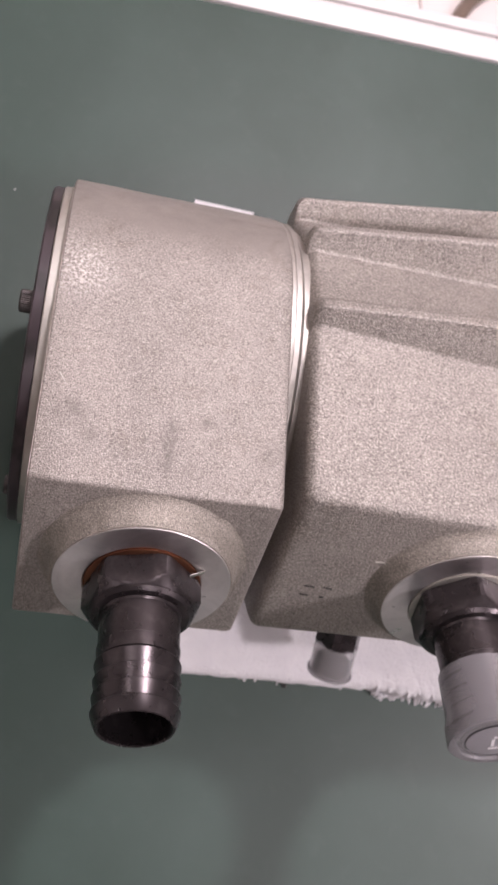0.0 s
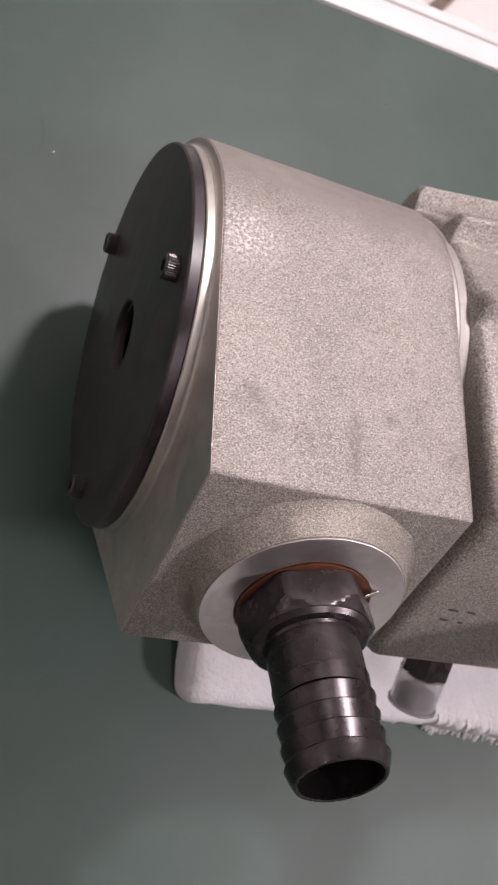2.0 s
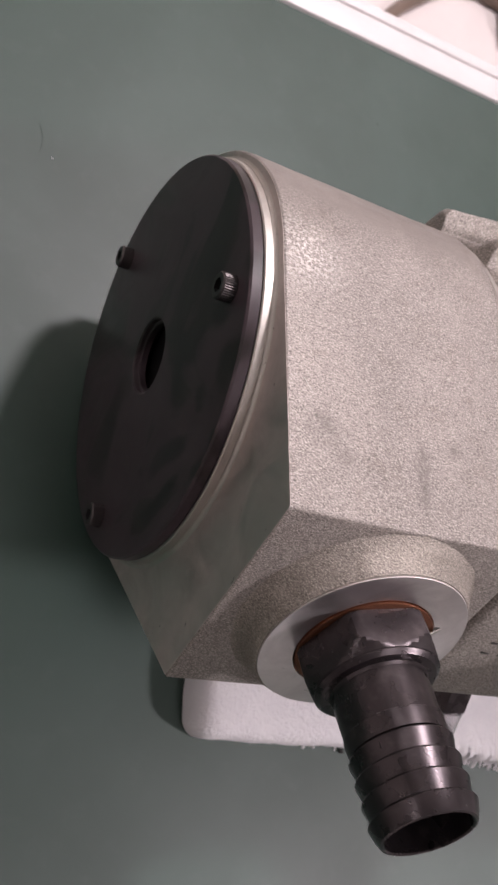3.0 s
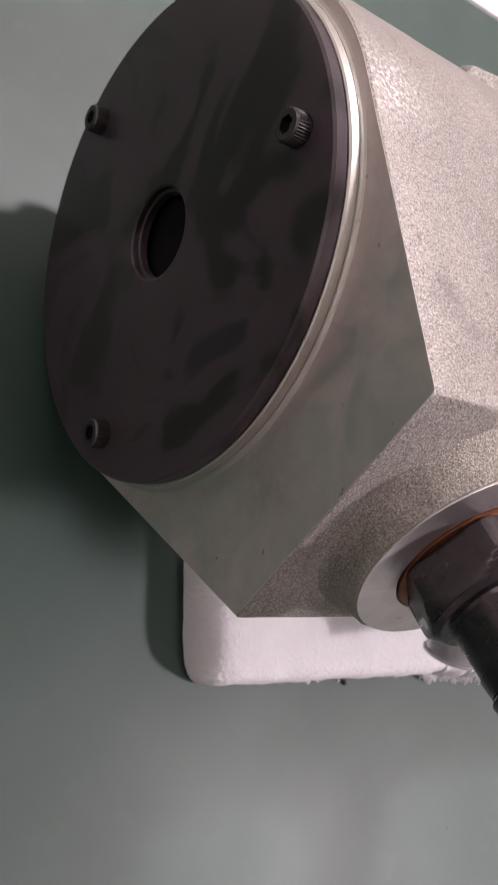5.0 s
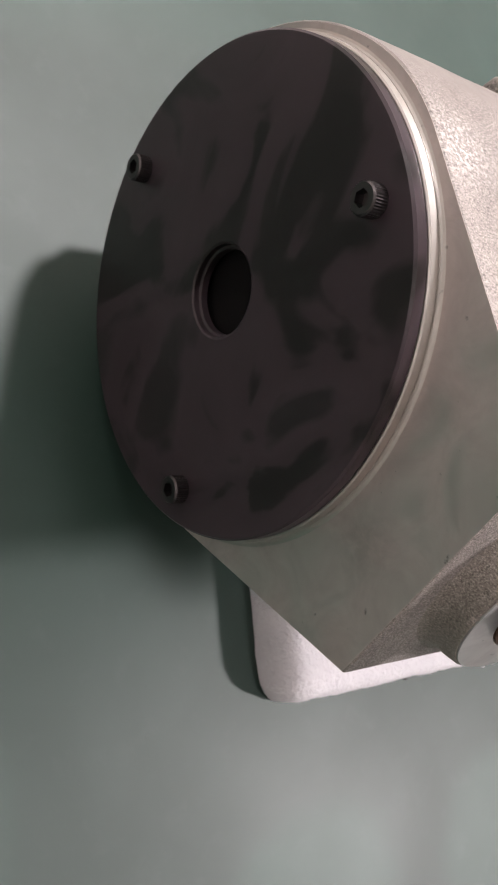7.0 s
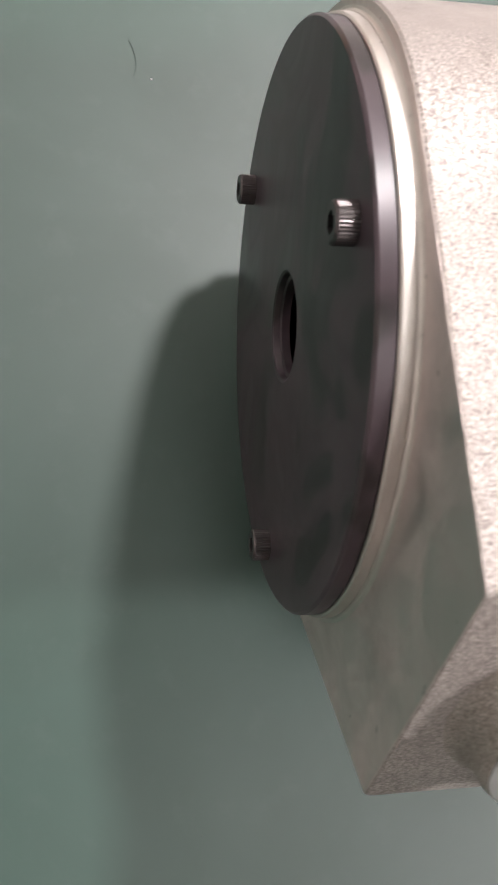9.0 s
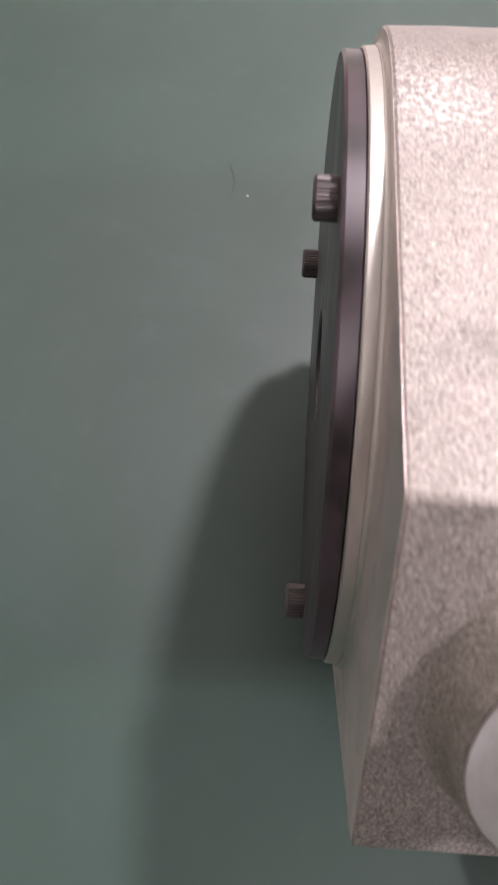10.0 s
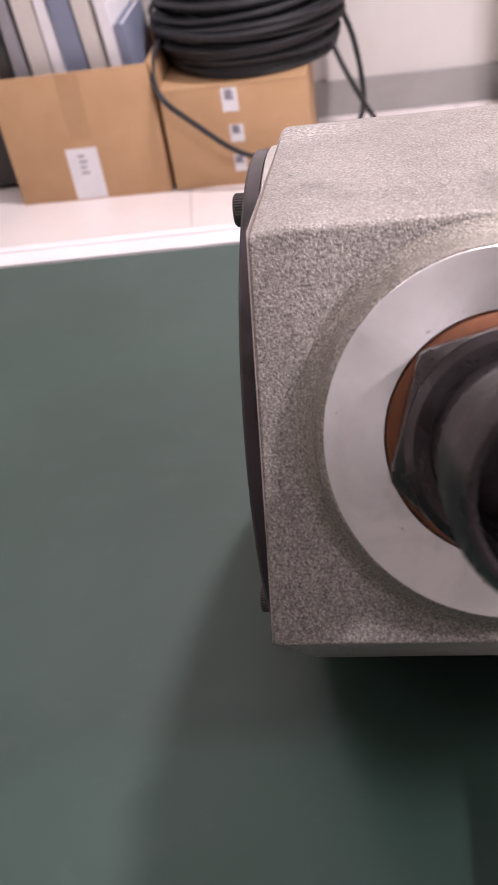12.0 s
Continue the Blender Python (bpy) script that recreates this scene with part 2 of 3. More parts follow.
# ---------------------------------------------------------------- mesh helpers
def finish(bm, name, mat, smooth=True, sharp=32):
    bmesh.ops.recalc_face_normals(bm, faces=bm.faces)
    for f in bm.faces:
        f.smooth = smooth
    for e in bm.edges:
        if len(e.link_faces) == 2 and e.calc_face_angle(0) > radians(sharp):
            e.smooth = False
    me = bpy.data.meshes.new(name)
    bm.to_mesh(me)
    bm.free()
    me.materials.append(mat)
    return me


def part(name, bm, mat, parent=None, label="", at=None, smooth=True, sharp=32, soften=0.0, segs=2):
    ob = new(name, finish(bm, name, mat, smooth, sharp))
    if parent is not None:
        ob.parent = parent
    if at is not None:
        ob.matrix_local = at
    if label:
        tagged(ob, label)
    if soften:
        mod = ob.modifiers.new("bevel", "BEVEL")
        mod.width, mod.segments, mod.limit_method, mod.angle_limit = soften, segs, "ANGLE", radians(30)
        mod.harden_normals = False
    return ob


def base(name, m, label, category, group="", kind=""):
    ob = new(name)
    ob.empty_display_size = 0.02
    ob.matrix_world = m
    return tagged(ob, label, category, group, kind)


def box(x0, x1, y0, y1, z0, z1, bm=None, round_by=0.0, segs=2):
    bm = bm or bmesh.new()
    vs = [bm.verts.new((x, y, z)) for x in (x0, x1) for y in (y0, y1) for z in (z0, z1)]
    fs = [(0, 1, 3, 2), (4, 6, 7, 5), (0, 4, 5, 1), (2, 3, 7, 6), (0, 2, 6, 4), (1, 5, 7, 3)]
    faces = [bm.faces.new([vs[i] for i in f]) for f in fs]
    if round_by:
        edges = {e for f in faces for e in f.edges}
        bmesh.ops.bevel(bm, geom=list(edges), offset=round_by, segments=segs, affect="EDGES", profile=0.5)
    return bm


def lathe(profile, segs=64, radius=None, close=False, bm=None):
    """Turns (height, radius) pairs about the local X axis; radius(i, angle, r) may shape a ring."""
    bm = bm or bmesh.new()
    rings = []
    for i, (h, r) in enumerate(profile):
        if r <= 1e-7:
            rings.append([bm.verts.new((h, 0, 0))])
            continue
        ring = []
        for k in range(segs):
            a = 2 * math.pi * k / segs
            q = radius(i, a, r) if radius else r
            ring.append(bm.verts.new((h, q * math.cos(a), q * math.sin(a))))
        rings.append(ring)
    pairs = list(zip(rings, rings[1:])) + ([(rings[-1], rings[0])] if close else [])
    for p, q in pairs:
        for k in range(segs):
            j = (k + 1) % segs
            if len(p) == 1 and len(q) == 1:
                continue
            if len(p) == 1:
                bm.faces.new((p[0], q[k], q[j]))
            elif len(q) == 1:
                bm.faces.new((p[k], q[0], p[j]))
            else:
                bm.faces.new((p[k], q[k], q[j], p[j]))
    return bm


def tube(points, r, segs=8, bm=None, closed=False):
    bm = bm or bmesh.new()
    pts = [Vector(p) for p in points]
    n = len(pts)
    rings = []
    for i, p in enumerate(pts):
        d = (pts[(i + 1) % n] - pts[i - 1]) if closed else (pts[min(i + 1, n - 1)] - pts[max(i - 1, 0)])
        d.normalize()
        up = Vector((0, 0, 1)) if abs(d.z) < 0.9 else Vector((1, 0, 0))
        s = d.cross(up).normalized()
        t = s.cross(d)
        rings.append([bm.verts.new(p + r * (math.cos(2 * math.pi * k / segs) * s + math.sin(2 * math.pi * k / segs) * t)) for k in range(segs)])
    last = n if closed else n - 1
    for i in range(last):
        a, b = rings[i], rings[(i + 1) % n]
        for k in range(segs):
            j = (k + 1) % segs
            bm.faces.new((a[k], b[k], b[j], a[j]))
    if not closed:
        bm.faces.new(rings[0])
        bm.faces.new(rings[-1][::-1])
    return bm


def catmull(ctrl, steps=10):
    out = []
    c = [Vector(p) for p in ctrl]
    c = [c[0] * 2 - c[1]] + c + [c[-1] * 2 - c[-2]]
    for i in range(1, len(c) - 2):
        for s in range(steps):
            t = s / steps
            p0, p1, p2, p3 = c[i - 1:i + 3]
            out.append(0.5 * (2 * p1 + (p2 - p0) * t + (2 * p0 - 5 * p1 + 4 * p2 - p3) * t * t + (3 * p1 - p0 - 3 * p2 + p3) * t ** 3))
    out.append(c[-2])
    return out


def rounded(poly, r, steps=5):
    """Rounds the corners of a closed outline; each corner is (y, z) or (y, z, radius)."""
    out = []
    n = len(poly)
    for i in range(n):
        p = Vector(poly[i][:2])
        rr = poly[i][2] if len(poly[i]) > 2 else r
        a, b = Vector(poly[i - 1][:2]) - p, Vector(poly[(i + 1) % n][:2]) - p
        la, lb = a.length, b.length
        a.normalize(), b.normalize()
        half = math.acos(max(-1, min(1, a.dot(b)))) / 2
        if rr <= 0:
            out.append(p)
            continue
        d = min(rr / math.tan(half), la * 0.48, lb * 0.48)
        s, e = p + a * d, p + b * d
        for k in range(steps + 1):
            t = k / steps
            out.append(s * (1 - t) ** 2 + p * 2 * t * (1 - t) + e * t * t)
    return out


def loft(sections, bm=None):
    """Joins closed outlines [(x, [(y, z)...])...] and caps both ends."""
    bm = bm or bmesh.new()
    rings = [[bm.verts.new((x, p[0], p[1])) for p in o] for x, o in sections]
    for a, b in zip(rings, rings[1:]):
        n = len(a)
        for k in range(n):
            j = (k + 1) % n
            bm.faces.new((a[k], b[k], b[j], a[j]))
    bm.faces.new(rings[0])
    bm.faces.new(rings[-1][::-1])
    return bm


# ---------------------------------------------------------------- the room
def slab(name, x0, x1, y0, y1, z0, z1, mat, label, category):
    return tagged(part(name, box(x0, x1, y0, y1, z0, z1), mat, smooth=False), label, category, kind="structure")


XW, XE, YS, YN = -3.2, 4.2, -3.6, 2.52
slab("wall_north", XW - 0.12, XE + 0.12, YN, YN + 0.12, FLOOR, CEILING, WALL, "cream painted plaster wall behind the cardboard boxes", "wall")
# Unseen walls and ceiling close the room; the grey ones cut bounced light.
slab("added_wall_south", XW - 0.12, XE + 0.12, YS - 0.12, YS, FLOOR, CEILING, SKIRT, "unseen grey wall, added to cut bounced light", "wall")
slab("added_wall_west", XW - 0.12, XW, YS, YN, FLOOR, CEILING, WALL, "unseen cream wall, added to bounce light back", "wall")
slab("added_wall_east", XE, XE + 0.12, YS, YN, FLOOR, CEILING, SKIRT, "unseen grey wall, added to cut bounced light", "wall")
slab("ceiling", XW - 0.12, XE + 0.12, YS - 0.12, YN + 0.12, CEILING, CEILING + 0.1, CEIL, "unseen workshop ceiling with panel lamps, greyed to cut bounced light", "ceiling")
slab("baseboard", XW, XE, YN - 0.012, YN, FLOOR, FLOOR + 0.105, SKIRT, "grey skirting along the foot of the wall", "skirting")
floor = slab("floor", XW - 0.12, XE + 0.12, YS - 0.12, YN + 0.12, FLOOR - 0.1, FLOOR - 0.004, GROUT, "pale pinkish glazed floor tiles with grey joints", "floor")


def ceiling_lamp(x, y, w, d):
    lamp = base("ceiling_lamp", pose(x, y, CEILING), "white rectangular ceiling lamp, inferred or added as fill, switched on", "ceiling lamp", "ceiling lamps")
    part("housing", box(-w / 2 - 0.02, w / 2 + 0.02, -d / 2 - 0.02, d / 2 + 0.02, -0.05, 0, round_by=0.006), TRIM, lamp)
    part("diffuser", box(-w / 2, w / 2, -d / 2, d / 2, -0.058, -0.0505), GLOW, lamp, "glowing white diffuser", smooth=False)


for lx, ly, lp, lw, ld in LAMPS:
    ceiling_lamp(lx, ly, lw, ld)

# ---------------------------------------------------------------- the bench with its green mat
EDGE_Y, SKEW = 0.3344, 0.0403
bench = base("workbench", pose(0, EDGE_Y, 0, 0, 0, math.degrees(math.atan(SKEW))), "steel workbench with white edge trim under a green mat", "workbench")
part("tabletop", box(-0.75, 1.15, -0.85, 0.0, -0.035, -0.003), TRIM, bench, smooth=False)
part("edge_strip", box(-0.75, 1.15, 0.0004, 0.0175, -0.035, 0.0012, round_by=0.001), TRIM, bench, "white edge strip")
part("trim_groove", box(-0.75, 1.15, 0.0175, 0.0205, -0.035, -0.0025), GROOVE, bench, "grey joint in the edge trim", smooth=False)
part("edge_lip", box(-0.75, 1.15, 0.0205, 0.029, -0.035, 0.0, round_by=0.0015), TRIM, bench, "white outer lip")
for bx, by in ((-0.7, -0.8), (1.05, -0.8), (-0.7, -0.06), (1.05, -0.06)):
    part("bench_leg", box(bx, bx + 0.05, by, by + 0.05, FLOOR, -0.0355, round_by=0.004), LEGS, bench)
for sx in (-0.55, 0.085, 0.72):
    screw = part("trim_screw", lathe([(0, 0.0), (0, 0.0034), (0.0006, 0.0034), (0.001, 0.0026), (0.001, 0.0)], 20), TRIM, bench, "small screw head", pose(sx, 0.009, 0.0011, 0, -90, 0))

mat_ob = base("bench_mat", pose(0, EDGE_Y, 0, 0, 0, math.degrees(math.atan(SKEW))), "dark green rubber mat, slightly dusty, on the bench", "mat")
part("sheet", box(-0.745, 1.145, -0.845, -0.0008, -0.0028, 0.0, round_by=0.0006), MAT, mat_ob)


# ---------------------------------------------------------------- white foam under the machine
def foam_pad():
    rng = random.Random(5)
    bm = bmesh.new()
    X0, X1, Y0, Y1, H = 0.0585, 0.256, -0.0685, 0.16, 0.024
    outline = []

    def side(p, q, n, rough):
        for k in range(n):
            t = k / n
            outline.append((p[0] + (q[0] - p[0]) * t + rng.uniform(-rough, rough), p[1] + (q[1] - p[1]) * t + rng.uniform(-rough, rough)))
    for k in range(7):
        a = math.pi + k * math.pi / 12
        outline.append((X0 + 0.009 + 0.009 * math.cos(a), Y0 + 0.009 + 0.009 * math.sin(a)))
    side((X0 + 0.011, Y0), (0.19, Y0 - 0.0005), 34, 0.0004)
    side((0.19, Y0 - 0.0005), (X1 - 0.004, Y0 - 0.0045), 40, 0.0012)
    side((X1, Y0), (X1, Y1), 40, 0.0012)
    side((X1, Y1), (X0, Y1), 30, 0.0006)
    side((X0, Y1), (X0 - 0.0005, Y0 + 0.012), 34, 0.0004)
    cx, cy = (X0 + X1) / 2, (Y0 + Y1) / 2
    rings = []
    for z, inset in ((0.0, 0.0015), (0.003, 0.0), (H * 0.6, 0.0002), (H - 0.006, 0.0010), (H - 0.002, 0.003), (H, 0.0065), (H + 0.0002, 0.02), (H, 0.05)):
        ring = []
        for x, y in outline:
            fx = (x - cx) * (1 - inset / ((X1 - X0) / 2)) + cx
            fy = (y - cy) * (1 - inset / ((Y1 - Y0) / 2)) + cy
            dz = 0.0006 * noise.noise(Vector((fx * 90, fy * 90, z * 60))) if z > 0.004 else 0
            ring.append(bm.verts.new((fx, fy, z + dz)))
        rings.append(ring)
    for a, b in zip(rings, rings[1:]):
        n = len(a)
        for k in range(n):
            bm.faces.new((a[k], a[(k + 1) % n], b[(k + 1) % n], b[k]))
    bm.faces.new(rings[0][::-1])
    bm.faces.new(rings[-1])
    pad = base("foam_pad", pose(0, 0, 0.0002), "white packing foam pad with a torn front edge, under the pump", "foam pad")
    part("slab", bm, FOAM, pad, sharp=60)
    fr = bmesh.new()
    for k in range(48):
        x = rng.uniform(0.196, X1) if k < 44 else rng.uniform(0.12, 0.2)
        y = Y0 - 0.0005 - 0.004 * max(0, (x - 0.19) / 0.066)
        z = rng.uniform(0.001, 0.008)
        length = rng.uniform(0.0012, 0.0045) * (1 if k < 44 else 0.5)
        sx = rng.uniform(-0.4, 0.4)
        tube([(x, y + 0.002, z), (x + sx * length * 0.5, y - length * 0.5, z * 0.8), (x + sx * length, y - length, max(0.0004, z * 0.5))], rng.uniform(0.0004, 0.0009), 5, fr)
    tagged(part("torn_edge", fr, FOAM, pad, "white torn foam fibres"), kind="stuff")


foam_pad()
crumb = part("crumb", lathe([(-0.0015, 0), (-0.001, 0.0009), (0.0004, 0.0012), (0.0013, 0.0006), (0.0016, 0)], 9, lambda i, a, r: r * (1 + 0.25 * math.sin(3 * a + i))), DARK, None, at=pose(0.147, -0.0712, 0.0009))
tagged(crumb, "small dark crumb on the green mat beside the foam", "crumb")
SPECKS = [(0.1504, 0.2855, 0.0005), (0.0, 0.35, 0.0004), (-0.0362, 0.1862, 0.0004), (-0.0225, -0.081, 0.0003), (0.2136, -0.1414, 0.0004)]
for k, (sx, sy, sr) in enumerate(SPECKS):
    sp = part("dust_speck", lathe([(-sr, 0), (-sr * 0.6, sr * 0.7), (sr * 0.3, sr * 0.8), (sr, 0)], 8, lambda i, a, q: q * (1 + 0.3 * math.sin(2 * a + i))), LINT if k % 3 != 2 else PAPER, None, at=pose(sx, sy, sr * 0.6, 0, 0, 40 * k))
    tagged(sp, "pale dust speck on the green mat" if k % 3 == 2 else "dark dust speck on the green mat", "speck", "specks on the mat")
for pts in ([(-0.0447, 0.2015, 0), (-0.0425, 0.1965, 0), (-0.0418, 0.191, 0), (-0.0432, 0.1865, 0)],):
    hair = part("lint_thread", tube([(p.x, p.y, 0.0003) for p in catmull(pts, 6)], 0.0001, 5), LINT)
    tagged(hair, "thin dark lint thread lying on the green mat", "thread", "lint threads")

# ---------------------------------------------------------------- the pump: axis along X, ports along local -Y
pump = base("pump", pose(0, 0.0688, 0.0836, -33.55, 0, 0), "grey cast aluminium pump with black hose fittings and end cover", "pump")
R_BODY, PORT_Y, PORT_Z, PORT_LOW, BLOCK = 0.0795, -0.1085, 0.0402, 0.0415, 0.0907
LIFT = math.asin(R_BODY / math.hypot(PORT_Y, PORT_Z)) - math.atan2(PORT_Z, -PORT_Y)
TANGENT = math.pi / 2 + LIFT


def block_outline(steps=72):
    out = []
    for k in range(steps + 1):
        a = TANGENT - k * 2 * TANGENT / steps
        py, pz = R_BODY * math.cos(a), R_BODY * math.sin(a)
        out.append((py, pz * (1 + 0.014 * math.exp(-((py + 0.012) / 0.03) ** 2))))
    corner = rounded([(R_BODY * math.cos(-TANGENT), R_BODY * math.sin(-TANGENT), 0), (PORT_Y, -PORT_LOW, 0.0012), (PORT_Y, PORT_Z, 0.0020), (R_BODY * math.cos(TANGENT), R_BODY * math.sin(TANGENT), 0)], 0, 4)
    return [Vector(p) for p in out] + corner[1:-1]


def grown(outline, d):
    n = len(outline)
    res = []
    for i in range(n):
        t = (outline[(i + 1) % n] - outline[i - 1]).normalized()
        nrm = Vector((t.y, -t.x))
        res.append(outline[i] - nrm * d)
    return res


def end_block():
    o = block_outline()
    if (o[1] - o[0]).cross(o[2] - o[1]) > 0:
        o = o[::-1]
    xs = [(0.00008, -0.0006), (0.0007, -0.0001), (0.0026, 0.0)] + [(0.0026 + (BLOCK - 0.005) * k / 40, 0.0) for k in range(1, 41)] + [(BLOCK - 0.0008, -0.0006), (BLOCK, -0.0016)]
    sec = []
    for x, d in xs:
        g = grown(o, d)
        ring = []
        for p in g:
            # the upper port edge is hand-dressed: wavy, and broken at its end
            near = math.exp(-((p.x - PORT_Y) ** 2 + (p.y - PORT_Z) ** 2) / 0.004 ** 2)
            cut = near * (0.0016 * max(0.0, 1 - x / 0.0075) + 0.0005 * noise.noise(Vector((x * 130, 3.1, 0))))
            wob = 0.00025 + 0.0003 * near
            ring.append((p.x + cut * 0.8 + wob * noise.noise(Vector((x * 60, p.x * 60, p.y * 60))), p.y - cut + wob * noise.noise(Vector((x * 60 + 9, p.x * 60, p.y * 60)))))
        sec.append((x, ring))
    part("end_block", loft(sec), CAST, pump, "grey blasted cast aluminium block", sharp=24)
    f = grown(o, -0.0006)
    part("end_face", loft([(0.0, [tuple(p) for p in grown(o, -0.00066)]), (0.00006, [tuple(p) for p in f]), (0.00012, [tuple(p) for p in f])]), FACE, pump, "smooth milled end face")


end_block()


def port_axis(x, y, z=0.0):
    """A frame whose local X runs out of the port (pump -Y)."""
    return Matrix.Translation((x, y, z)) @ Matrix(((0, 0, 1, 0), (-1, 0, 0, 0), (0, -1, 0, 0), (0, 0, 0, 1)))


def boss(x, root, top, r):
    part("cast_collar", lathe([(root - 0.007, r + 0.0068), (root - 0.0003, r + 0.0067), (root + 0.0004, r + 0.0052), (root + 0.0013, r + 0.0040), (root + 0.0028, r + 0.0029), (root + 0.0050, r + 0.0020), (top - 0.0018, r + 0.0013), (top - 0.0006, r + 0.0004), (top - 0.0006, 0.015)], 120,
                              lambda i, a, q: q + (0.0006 * noise.noise(Vector((math.cos(a) * 4, math.sin(a) * 4, i * 0.7))) + 0.0003 * noise.noise(Vector((math.cos(a) * 11, math.sin(a) * 11, i * 1.3))) if i < 7 else 0)), COLLAR, pump, "rough cast collar round the port", port_axis(x, 0))
    part("port_boss", lathe([(top - 0.003, r - 0.001), (top - 0.0008, r), (top - 0.0001, r), (top, r - 0.0001), (top, 0.0222), (top - 0.0007, 0.0216), (top - 0.0007, 0.012)], 96), BOSS, pump, "bright turned sealing face", port_axis(x, 0))


def hose_fitting(x, top, hex_turn, washer):
    fit = part("hose_fitting", lathe([(top + 0.0125, 0.0), (top + 0.0125, 0.0190), (top + 0.0136, 0.0190), (top + 0.0148, 0.0176), (top + 0.0150, 0.0160), (top + 0.0150, 0.0)], 64), BLUED, pump, "black oiled steel hose fitting", port_axis(x, 0))
    part("sealing_washer", lathe([(0, 0.0135), (0, 0.0213), (0.0002, 0.0217), (0.0012, 0.0217), (0.0014, 0.0213), (0.0014, 0.0135)], 80, close=True), washer, fit, "bright copper sealing washer" if washer is COPPER else "plain steel sealing washer", pose(top - 0.0007, 0, 0))
    bm = bmesh.new()
    rings = []
    for h, cap in ((0.0, 0.0212), (0.0006, 0.0219), (0.0088, 0.0219), (0.0096, 0.0212), (0.0104, 0.0206), (0.0114, 0.0199), (0.0124, 0.0192)):
        ring = []
        for k in range(72):
            a = 2 * math.pi * k / 72
            q = (a - hex_turn) % (math.pi / 3) - math.pi / 6
            flat = 0.0193 / math.cos(q)
            r = min(flat, cap)
            ring.append(bm.verts.new((h, r * math.cos(a), r * math.sin(a))))
        rings.append(ring)
    for a, b in zip(rings, rings[1:]):
        for k in range(72):
            bm.faces.new((a[k], b[k], b[(k + 1) % 72], a[(k + 1) % 72]))
    bm.faces.new(rings[0])
    bm.faces.new(rings[-1])
    part("hex_nut", bm, BLUED, fit, "black hexagon", pose(top + 0.0008, 0, 0), sharp=18)
    prof = [(0.0145, 0.0152), (0.0160, 0.0146), (0.0285, 0.0143), (0.0288, 0.0147), (0.0338, 0.0142), (0.0340, 0.0131), (0.0345, 0.0130)]
    for k in range(4):
        s = 0.0348 + k * 0.0058
        prof += [(s - 0.0001, 0.0149), (s + 0.0003, 0.0151)]
        if k < 3:
            prof += [(s + 0.0051, 0.0139), (s + 0.0052, 0.0129), (s + 0.0056, 0.0129)]
    end = 0.0330 + 4 * 0.0059 - 0.0002
    prof += [(end - 0.0006, 0.0140), (end + 0.0008, 0.0133), (end + 0.0010, 0.0126), (end + 0.0006, 0.0121), (0.01, 0.0119), (0.0098, 0.0)]
    part("barbed_spigot", lathe(prof, 72), BLUED, fit, "black barbed hose tail", pose(top, 0, 0), sharp=9)
    return fit


BOSS_X, BOSS_TOP = 0.0462, 0.1188
boss(BOSS_X, -PORT_Y, BOSS_TOP, 0.0330)
hose_fitting(BOSS_X, BOSS_TOP, radians(-15.5), COPPER)
sliver = part("metal_burr", box(-0.0030, 0.0030, -0.00015, 0.00015, -0.0009, 0.0009, round_by=0.0001), SILVER, pump, "thin bright metal burr", pose(0.0646, -0.1202, 0.0118, 0, 0, 25))



def on_slope(x, y, out=0.0):
    """A point of the block's sloping upper face, from pump x and y."""
    return (x, y, PORT_Z + (y - PORT_Y) * math.tan(LIFT) + out)


SCRATCHES = [((0.0265, -0.046), (0.0245, -0.053), (0.0245, -0.060), (0.0285, -0.075)), ((0.0055, -0.0715), (0.0085, -0.0755)), ((0.052, -0.030), (0.0525, -0.043)), ((0.0275, -0.036), (0.0285, -0.0395)), ((0.0635, -0.036), (0.066, -0.0385))]
for line in SCRATCHES:
    pts = catmull([on_slope(px, py) for px, py in line], 6) if len(line) > 2 else [Vector(on_slope(px, py)) for px, py in line]
    part("scratch", tube(pts, 0.00018, 5), BARE, pump, "fine bright scratch")

# turned spigot ring between the end face and the cover
part("spigot_ring", lathe([(0.0, 0.06), (0.0, 0.0772), (-0.0003, 0.0765), (-0.0007, 0.0761), (-0.0010, 0.0760), (-0.00105, 0.07575), (-0.00115, 0.07575), (-0.0012, 0.0759), (-0.0036, 0.0757), (-0.0040, 0.0752), (-0.0040, 0.06)], 160), SILVER, pump, "bright turned spigot ring", sharp=20)
# Flat black disc; its colour stands for the shade deep in the hole.
part("bore_shade", lathe([(-0.0012, 0.0), (-0.0012, 0.03), (-0.0006, 0.03)], 48), PITCH, pump, "flat black disc painted as the shade inside the cover hole")
cover = part("end_cover", lathe([(-0.0040, 0.0128), (-0.0040, 0.0745), (-0.0044, 0.0750), (-0.0078, 0.0750), (-0.0085, 0.0743), (-0.0086, 0.0735), (-0.0086, 0.0148), (-0.0082, 0.0141), (-0.0066, 0.0138), (-0.0062, 0.0130), (-0.0040, 0.0128)], 160), BLACK, pump, "black oxidised round cover plate with oily stains", sharp=25)


def cap_screw():
    def shape(i, a, r):
        if i in (3, 4):
            q = (a % (math.pi / 3)) - math.pi / 6
            return r / math.cos(q)
        if i in (0, 1):
            return r * (1 + 0.022 * (1 if int(round(a / (2 * math.pi) * 72)) % 2 else -1))
        return r
    return lathe([(0.0, 0.0044), (-0.0044, 0.0044), (-0.0050, 0.0039), (-0.0050, 0.00215), (-0.0022, 0.00215), (-0.0020, 0.0)], 72, shape)


